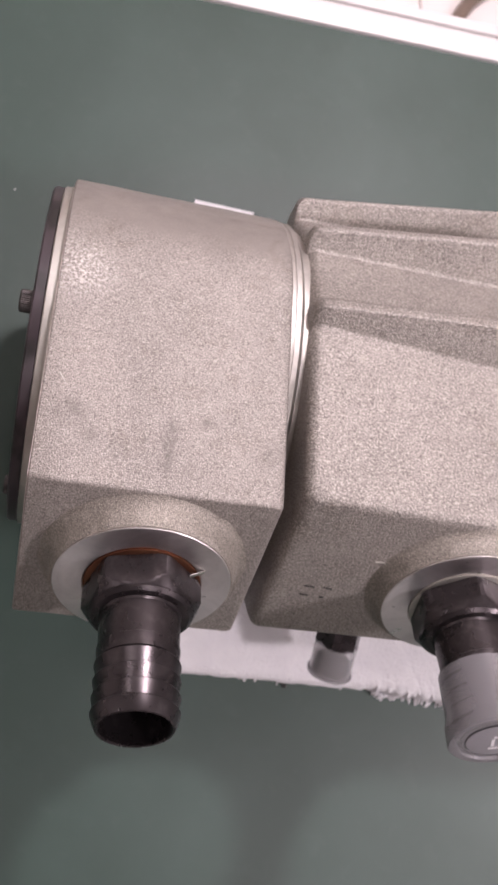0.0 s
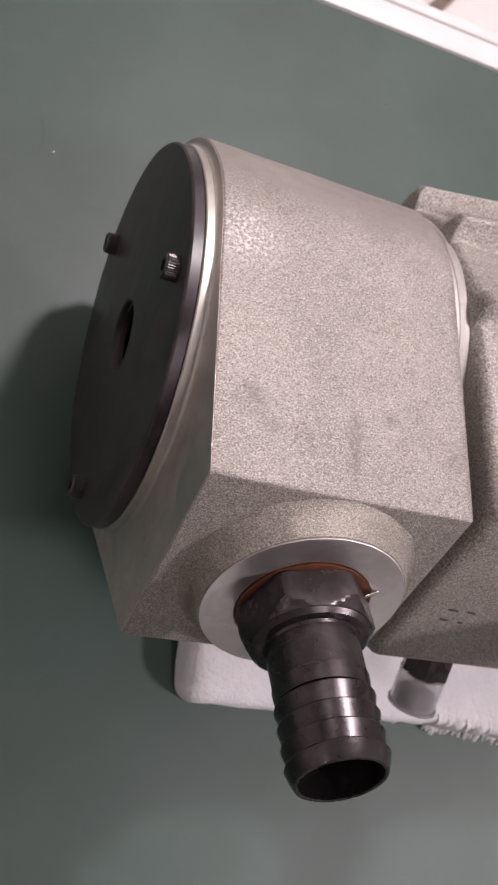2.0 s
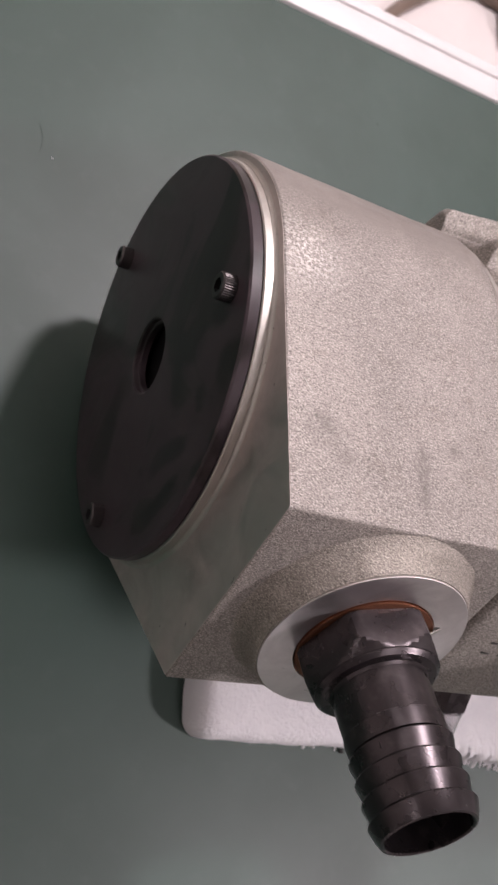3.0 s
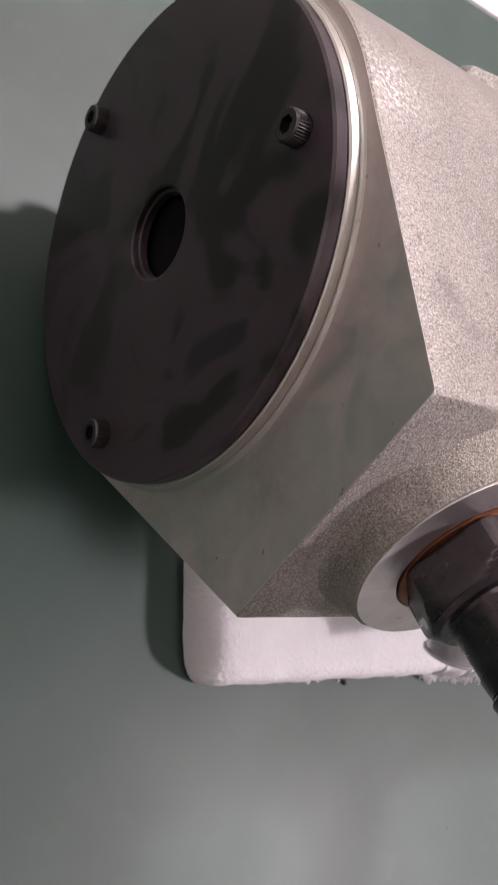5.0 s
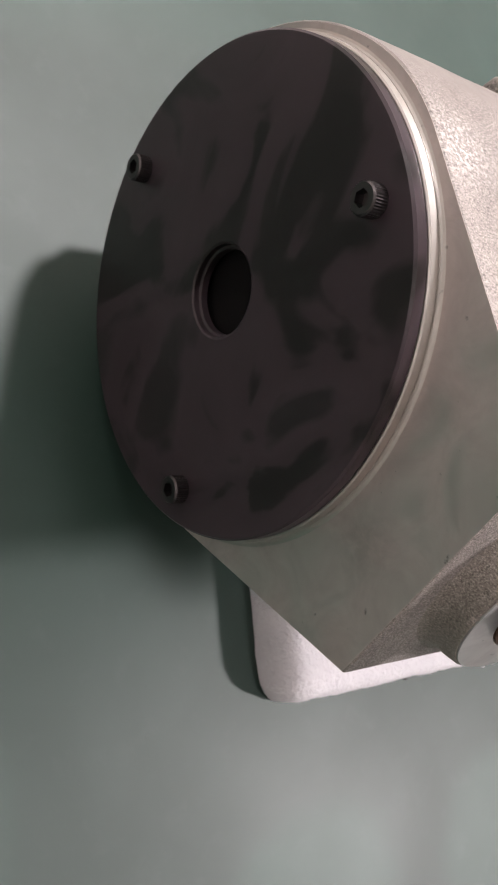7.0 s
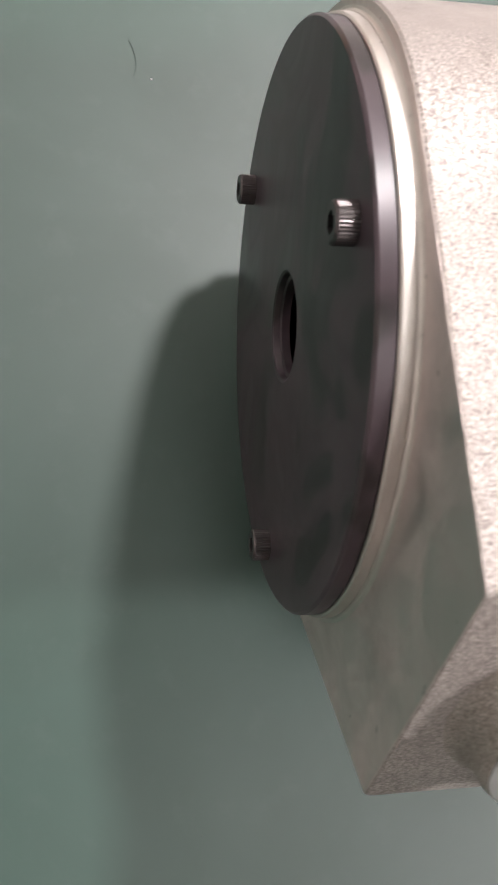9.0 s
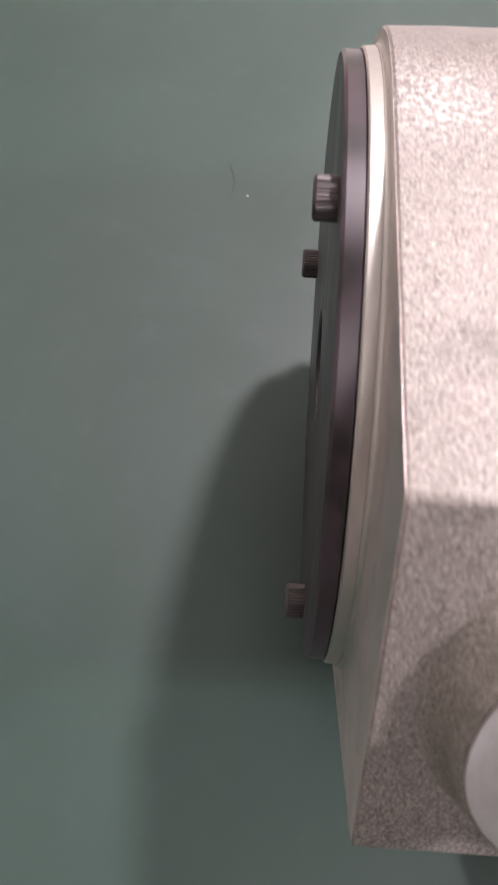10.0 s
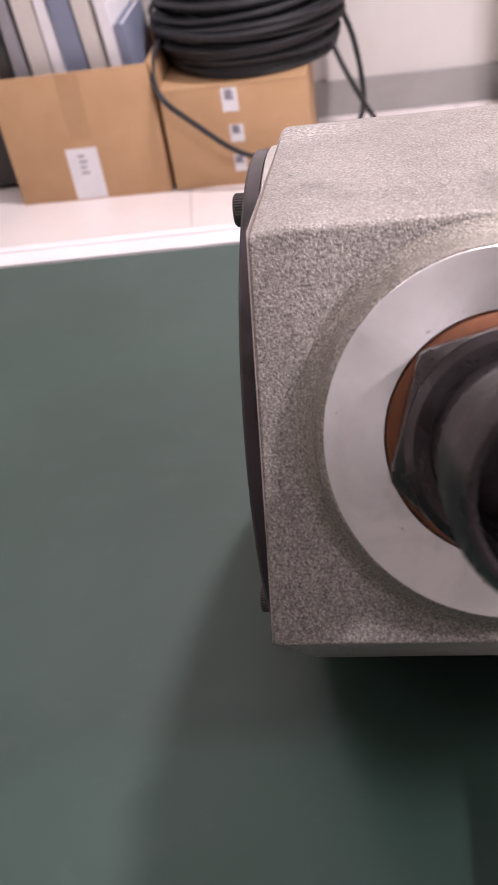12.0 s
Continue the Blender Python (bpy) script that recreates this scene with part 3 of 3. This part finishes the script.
for deg in (1, 121, -119):
    part("cap_screw", cap_screw(), SCREW, cover, "knurled socket head cap screw", pose(-0.0085, 0.0635 * math.cos(radians(deg)), 0.0635 * math.sin(radians(deg))), sharp=35)

# neck between block and main housing
part("neck_ring", lathe([(BLOCK - 0.002, 0.0), (BLOCK - 0.002, 0.0788), (BLOCK + 0.0008, 0.0788), (BLOCK + 0.0011, 0.0782), (BLOCK + 0.0016, 0.0782), (BLOCK + 0.0019, 0.0786), (BLOCK + 0.0040, 0.0785), (BLOCK + 0.0046, 0.0774), (BLOCK + 0.0058, 0.0760), (BLOCK + 0.0120, 0.0760), (BLOCK + 0.012, 0.0)], 128), NECK, pump, "bright turned rings between block and housing", sharp=20)


def main_housing():
    def outline(s):
        """s: metres along the housing; ribs stand out and spread with it."""
        g, f = 0.0046 + s * 0.10, s / 0.075
        top = [(-0.1045, 0.0440 - 0.002 * f, 0.006), (-0.0378, 0.0765 + 0.002 * f - 1.1 * g, 0.0018), (-0.0362 + 0.002 * f, 0.0800 + 0.004 * f, 0.0011), (-0.0315 + 0.002 * f, 0.0802 + 0.004 * f, 0.0016), (-0.0270 + 0.002 * f, 0.0788 + 0.004 * f - 0.3 * g, 0.004), (0.0050 + 0.005 * f, 0.0838 + 0.005 * f - 1.2 * g, 0.002), (0.0074 + 0.006 * f, 0.0876 + 0.006 * f, 0.0018), (0.0125 + 0.006 * f, 0.0870 + 0.006 * f, 0.0018), (0.0180 + 0.006 * f, 0.0820 + 0.006 * f - 0.5 * g, 0.004), (0.0430 + 0.008 * f, 0.0748 + 0.006 * f - 1.2 * g, 0.002), (0.0466 + 0.009 * f, 0.0790 + 0.006 * f, 0.0018), (0.0520 + 0.009 * f, 0.0762 + 0.006 * f, 0.0018), (0.0565 + 0.008 * f, 0.0670 + 0.005 * f, 0.004)]
        rb = 0.0835 + 0.008 * f
        back = [(rb * math.cos(radians(d)), 0.0835 * math.sin(radians(d)), 0.0) for d in range(46, -62, -6)]
        bottom = [(0.0835 * math.cos(radians(d)), 0.0835 * math.sin(radians(d)), 0.0) for d in range(-64, -110, -6)] + [(-0.0405, -0.0738, 0.01), (-0.1045, -0.0425, 0.006)]
        return rounded(top + back + bottom, 0.004, 4)

    def at(x, g, inset):
        o = outline(g)
        c = Vector((-0.01, 0.0))
        return (x, [tuple(p - (p - c).normalized() * inset) for p in o])
    sec = [at(0.0985, 0, 0.0060), at(0.0988, 0, 0.0036), at(0.0997, 0, 0.0017), at(0.1012, 0, 0.0005), at(0.1030, 0, 0.0), at(0.107, 0.002, 0.0)]
    for k in range(1, 13):
        sec.append(at(0.107 + 0.193 * k / 12, min(0.1, 0.002 + 0.193 * k / 12), 0.0))
    sec += [at(0.304, 0.1, 0.002), at(0.308, 0.1, 0.007), at(0.310, 0.1, 0.016)]
    part("main_housing", loft(sec), CAST_FINE, pump, "grey cast housing with lengthwise ribs", sharp=38)


main_housing()
B2X, B2TOP = 0.1775, 0.1120
boss(B2X, 0.1045, B2TOP, 0.0330)
hose_fitting(B2X, B2TOP, radians(8), SILVER)
for k, (dx, dz, w) in enumerate(((0.1155, -0.0085, 0.0045), (0.1235, -0.0085, 0.0035), (0.1150, -0.0145, 0.004), (0.1225, -0.0150, 0.002), (0.139, 0.012, 0.005))):
    part("casting_mark", box(-w / 2, w / 2, -0.0003, 0.0003, -0.0004, 0.0004, round_by=0.0001), DARK if k < 4 else SILVER, pump, "short scored mark", pose(dx, -0.1046, dz, 0, 4, 0))

# drain fitting below the housing, with a clear cap
DN = Vector((0.0, -0.454, -0.891))
DS = Vector((0.0, 0.891, -0.454))
drain_frame = Matrix.Translation((0.1540, -0.0745, -0.0636)) @ Matrix(((DN.x, 1, DS.x, 0), (DN.y, 0, DS.y, 0), (DN.z, 0, DS.z, 0), (0, 0, 0, 1)))
drain = part("drain_fitting", lathe([(-0.012, 0.0), (-0.012, 0.0096), (0.0175, 0.0098), (0.018, 0.0068), (0.0205, 0.0064), (0.021, 0.0058), (0.021, 0.0)], 36, lambda i, a, r: r / max(0.87, math.cos((a % (math.pi / 3)) - math.pi / 6)) if i in (1, 2) else r), BLUED, pump, "black drain fitting", drain_frame, sharp=25)
part("drain_cap", lathe([(0.0, 0.0106), (0.0150, 0.0104), (0.0156, 0.0113), (0.0168, 0.0113), (0.0172, 0.0104), (0.0172, 0.0), (0.0160, 0.0), (0.0160, 0.0096), (0.0, 0.0097)], 48, close=True), CLEAR, drain, "clear plastic cap", pose(0.0182, 0, 0))
part("oil_drop", lathe([(0.0, 0.0), (0.0, 0.0072), (0.0012, 0.0092), (0.0068, 0.0092), (0.0074, 0.0)], 32), OILY, drain, "dark oil in the cap", pose(0.0264, 0, 0))

slip = part("paper_slip", box(0, 0.036, -0.03, 0.0, 0, 0.0004), PAPER, None, at=pose(0.066, 0.2022, 0.0001, 0, 0, -1))
tagged(slip, "small white paper slip on the mat behind the pump", "paper slip")

# translucent dust cap pushed over the second hose tail
dust_cap = part("dust_cap", lathe([(0.0, 0.0149), (0.0, 0.0158), (0.017, 0.0164), (0.020, 0.0174), (0.0262, 0.0178), (0.0270, 0.0172), (0.0270, 0.0148), (0.0262, 0.0140), (0.0262, 0.0), (0.0250, 0.0), (0.0250, 0.0146), (0.018, 0.0150)], 72, close=True), MILKY, pump, "translucent milky plastic dust cap", port_axis(B2X, 0) @ pose(B2TOP + 0.0312, 0, 0), sharp=25)
part("inner_disc", lathe([(0.0263, 0.0), (0.0263, 0.0105), (0.0266, 0.0110), (0.0269, 0.0105), (0.0269, 0.0)], 48), GREYBOARD, dust_cap, "grey disc in the cap")
for k, (py, pz, w, h) in enumerate(((-0.004, 0.001, 0.0012, 0.007), (0.001, -0.001, 0.005, 0.0011), (0.0045, 0.002, 0.0012, 0.006))):
    part("moulded_mark", box(0, 0.0003, -w / 2, w / 2, -h / 2, h / 2), PAPER, dust_cap, "pale moulded mark", pose(0.0269, py, pz, 20, 0, 0), smooth=False)

# ---------------------------------------------------------------- floor behind the bench
CARD_T = 0.005


def carton(x0, x1, y0, y1, z1, label, open_top, tape, lab):
    b = base("cardboard_box", pose((x0 + x1) / 2, y0, FLOOR), label, "box", "cartons on the floor")
    w, d, h = x1 - x0, y1 - y0, z1 - FLOOR
    hw = w / 2
    part("front_panel", box(-hw, hw, 0, CARD_T, 0, h, round_by=0.002), CARD, b)
    part("back_panel", box(-hw, hw, d - CARD_T, d, 0, h, round_by=0.002), CARD, b)
    part("side_panel", box(-hw, -hw + CARD_T, CARD_T + 0.0005, d - CARD_T - 0.0005, 0, h, round_by=0.002), CARD, b)
    part("side_panel", box(hw - CARD_T, hw, CARD_T + 0.0005, d - CARD_T - 0.0005, 0, h, round_by=0.002), CARD, b)
    part("bottom_panel", box(-hw + CARD_T, hw - CARD_T, CARD_T, d - CARD_T, 0.0005, 0.006), CARD, b)
    if open_top:
        part("flap", box(-0.003, 0.0, 0.01, d - 0.01, -0.13, 0.002, round_by=0.001), CARD_IN, b, "folded-down flap", pose(hw + 0.0045, 0, h, 0, -7, 0))
    else:
        part("flap", box(-hw, hw, 0, d / 2 - 0.001, h + 0.0004, h + 0.0044), CARD, b)
        part("flap", box(-hw, hw, d / 2 + 0.001, d, h + 0.0004, h + 0.0044), CARD, b)
    for (lx0, lx1, lz0, lz1) in lab:
        s = part("paper_label", box(lx0, lx1, -0.0012, -0.0003, lz0, lz1), PAPER, b, "white printed paper label", smooth=False)
        for k in range(4):
            zz = lz0 + (lz1 - lz0) * (0.5 + 0.11 * k)
            part("print_bar", box((lx0 + lx1) / 2 - 0.012, (lx0 + lx1) / 2 + 0.010 - 0.004 * (k % 2), -0.0018, -0.0013, zz, zz + 0.006), PRINT, s, smooth=False)
    for (lx0, lx1, lz0, lz1) in tape:
        part("tape_strip", box(lx0, lx1, -0.0011, -0.0003, lz0, lz1), CARD_IN, b, "strip of brown tape", smooth=False)
    return b


carton(-0.948, -0.522, 2.085, 2.42, -0.408, "open brown cardboard box holding folders, white label on its front", True, [(-0.03, 0.03, 0.17, 0.34)], [(-0.055, 0.033, 0.004, 0.146)])
carton(-0.507, -0.128, 2.088, 2.40, -0.487, "closed brown cardboard box under a black cable coil", False, [], [(-0.03, 0.012, 0.20, 0.26), (-0.02, 0.012, 0.04, 0.085), (-0.02, 0.016, 0.12, 0.165)])

folders = [(-0.925, 0.045, DARK, 0.0, -0.20), (-0.872, 0.042, GREYBOARD, -3, -0.19), (-0.822, 0.050, BUFF, -2, -0.17), (-0.765, 0.036, PAPER, -2, -0.18), (-0.722, 0.060, BLUE, -4, -0.2), (-0.655, 0.040, BUFF, -4, -0.18), (-0.607, 0.030, PAPER, -3, -0.23), (-0.567, 0.026, BLUE, -4, -0.33)]
for fx, fw, fm, tilt, ft in folders:
    f = base("folder", pose(fx, 2.13, FLOOR + 0.007, 0, tilt, 0), {DARK: "black cardboard folder standing in an open box", GREYBOARD: "grey cardboard folder standing in an open box", BUFF: "pale buff folder standing in an open box", PAPER: "white paper folder standing in an open box", BLUE: "slate blue folder standing in an open box"}[fm], "folder", "folders in the box")
    part("cover", box(0, 0.003, 0, 0.25, 0, ft - FLOOR, round_by=0.001), fm, f)
    part("cover", box(fw - 0.003, fw, 0, 0.25, 0, ft - FLOOR, round_by=0.001), fm, f)
    part("spine", box(0.0032, fw - 0.0032, 0, 0.003, 0, ft - FLOOR), fm, f, smooth=False)
    part("sheets", box(0.0036, fw - 0.0036, 0.006, 0.24, 0.002, ft - FLOOR - 0.012), PAPER, f, "stack of white paper", smooth=False)


def cable_coil():
    rng = random.Random(11)
    coil = base("cable_coil", pose(-0.282, 2.345, -0.4826), "thick coil of black cable lying on a cardboard box", "cable coil")
    for k in range(96):
        layer, ring = divmod(k, 6)
        R = 0.248 - ring * 0.013 + rng.uniform(-0.016, 0.012) - 0.0004 * (layer - 7) ** 2
        z = 0.009 + layer * 0.0135 + rng.uniform(-0.004, 0.004)
        ph, tl = rng.uniform(0, 6.28), rng.uniform(0.0, 0.028)
        ph2 = rng.uniform(0, 6.28)
        pts = []
        for s in range(56):
            a = 2 * math.pi * s / 56
            q = R * (1 + 0.02 * math.sin(2 * a + ph2))
            pts.append((q * math.cos(a), q * math.sin(a), max(0.0072, z + tl * math.sin(a + ph))))
        part("winding", tube(pts, 0.0066, 7, closed=True), RUBBER, coil)
    tail = [(-0.215, -0.10, 0.10), (-0.235, -0.21, 0.06), (-0.215, -0.285, 0.0), (-0.13, -0.30, -0.08), (-0.02, -0.30, -0.165), (0.12, -0.28, -0.205), (0.235, -0.19, -0.20), (0.29, -0.06, -0.16), (0.275, 0.02, -0.02), (0.23, 0.05, 0.10)]
    part("loose_end", tube(catmull(tail, 10), 0.0078, 8), RUBBER, coil, "loose black cable loop hanging down")
    tail2 = [(0.20, -0.06, 0.06), (0.25, -0.16, -0.03), (0.33, -0.20, -0.16), (0.42, -0.17, -0.235), (0.54, -0.12, -0.259), (0.62, -0.18, -0.2595), (0.60, -0.26, -0.2595)]
    part("loose_end", tube(catmull(tail2, 10), 0.0068, 8), RUBBER, coil, "loose black cable end on the floor")


cable_coil()

fc = catmull([(0.50, 0.86, 0), (0.5677, 1.0187, 0), (0.608, 1.075, 0), (0.666, 1.1425, 0), (0.75, 1.25, 0), (0.90, 1.36, 0), (1.2, 1.40, 0), (1.6, 1.7, 0)], 8)
floor_cable = base("floor_cable", pose(0.5, 0.86, FLOOR), "dark grey cable lying on the tiled floor", "cable")
part("sheath", tube([(p.x - 0.5, p.y - 0.86, 0.0125) for p in fc], 0.012, 8), BROWN, floor_cable)

crate = base("equipment_case", pose(-1.22, 2.2, FLOOR), "black plastic equipment case on the floor", "case")
part("shell", box(-0.24, 0.24, 0, 0.28, 0.012, 0.2, round_by=0.012), DARK, crate)
for fx in (-0.2, 0.2):
    part("foot", box(fx - 0.02, fx + 0.02, 0.05, 0.23, 0.0, 0.0118, round_by=0.003), RUBBER, crate)
redb = base("red_box", pose(-1.2, 2.21, FLOOR + 0.2002), "red cardboard box on a black case", "box")
part("carton_body", box(-0.22, 0.23, 0, 0.25, 0, 0.17, round_by=0.003), RED, redb)
part("lid", box(-0.223, 0.233, -0.003, 0.253, 0.1704, 0.2, round_by=0.003), RED, redb)

cab = base("drawer_cabinet", pose(0.985, 1.262, FLOOR), "brown and grey steel drawer cabinet on the tiled floor", "cabinet")
part("carcass", box(0, 0.42, 0.012, 0.5, 0.03, 0.62, round_by=0.004), BROWN, cab)
part("plinth", box(0.02, 0.4, 0.03, 0.48, 0, 0.0298), DARK, cab, smooth=False)
for k in range(3):
    d = part("drawer", box(0.022, 0.398, 0.0, 0.0118, 0.045 + k * 0.19, 0.22 + k * 0.19, round_by=0.003), BUFF, cab, "grey-beige drawer front")
    part("handle", box(0.15, 0.27, -0.02, -0.0002, 0.14 + k * 0.19, 0.155 + k * 0.19, round_by=0.003), SCREW, d)

post = base("steel_post", pose(0.44, 2.40, FLOOR), "beige painted steel post on a foot beside the wall", "post")
part("column", box(-0.04, 0.04, -0.04, 0.04, 0.0124, 2.2, round_by=0.006), BUFF, post)
part("foot_plate", box(-0.08, 0.08, -0.08, 0.08, 0, 0.012, round_by=0.002), BUFF, post)
bag = base("white_tub", pose(0.60, 2.28, FLOOR), "white plastic tub on the floor", "tub")
part("shell", lathe([(0.0, 0.0), (0.0, 0.11), (0.01, 0.115), (0.28, 0.13), (0.28, 0.12), (0.02, 0.105), (0.02, 0.0)], 40), TRIM, bag, at=pose(0, 0, 0, 0, -90, 0))
part("rim", lathe([(0.272, 0.1305), (0.272, 0.137), (0.29, 0.137), (0.29, 0.1205), (0.2805, 0.1205), (0.2805, 0.1305)], 40, close=True), TRIM, bag, at=pose(0, 0, 0, 0, -90, 0))

# ---------------------------------------------------------------- floor tiles
TILE_SIZE, JOINT, TURN_T = 0.8, 0.004, radians(8.5)
tile_bm = box(JOINT / 2, TILE_SIZE - JOINT / 2, JOINT / 2, TILE_SIZE - JOINT / 2, -0.004, 0.0, round_by=0.0012, segs=1)
tile_mesh = finish(tile_bm, "tile", TILE, False)
org = Vector((-0.44, 1.88, 0)) - Vector((-math.sin(TURN_T), math.cos(TURN_T), 0)) * 0.5
ux, uy = Vector((math.cos(TURN_T), math.sin(TURN_T), 0)), Vector((-math.sin(TURN_T), math.cos(TURN_T), 0))
SIDES = (((XW, 0, 0), (-1, 0, 0)), ((XE, 0, 0), (1, 0, 0)), ((0, YS, 0), (0, -1, 0)), ((0, YN - 0.0125, 0), (0, 1, 0)))
for i in range(-9, 11):
    for j in range(-12, 4):
        p = org + ux * (i * TILE_SIZE) + uy * (j * TILE_SIZE)
        place = pose(p.x, p.y, FLOOR, 0, 0, math.degrees(TURN_T))
        corners = [p + ux * a + uy * b for a in (0, TILE_SIZE) for b in (0, TILE_SIZE)]
        inside = [XW < c.x < XE and YS < c.y < YN - 0.0125 for c in corners]
        if all(inside):
            mesh = tile_mesh
        elif any(inside):
            cut = bmesh.new()
            cut.from_mesh(tile_mesh)
            cut.transform(place)
            for spot, out in SIDES:
                bmesh.ops.bisect_plane(cut, geom=cut.verts[:] + cut.edges[:] + cut.faces[:], plane_co=spot, plane_no=out, clear_outer=True)
            cut.transform(place.inverted())
            if len(cut.faces) < 1:
                cut.free()
                continue
            mesh = finish(cut, "cut_tile", TILE, False)
        else:
            continue
        tl = new("tile", mesh)
        tl.parent = floor
        tl.matrix_local = place
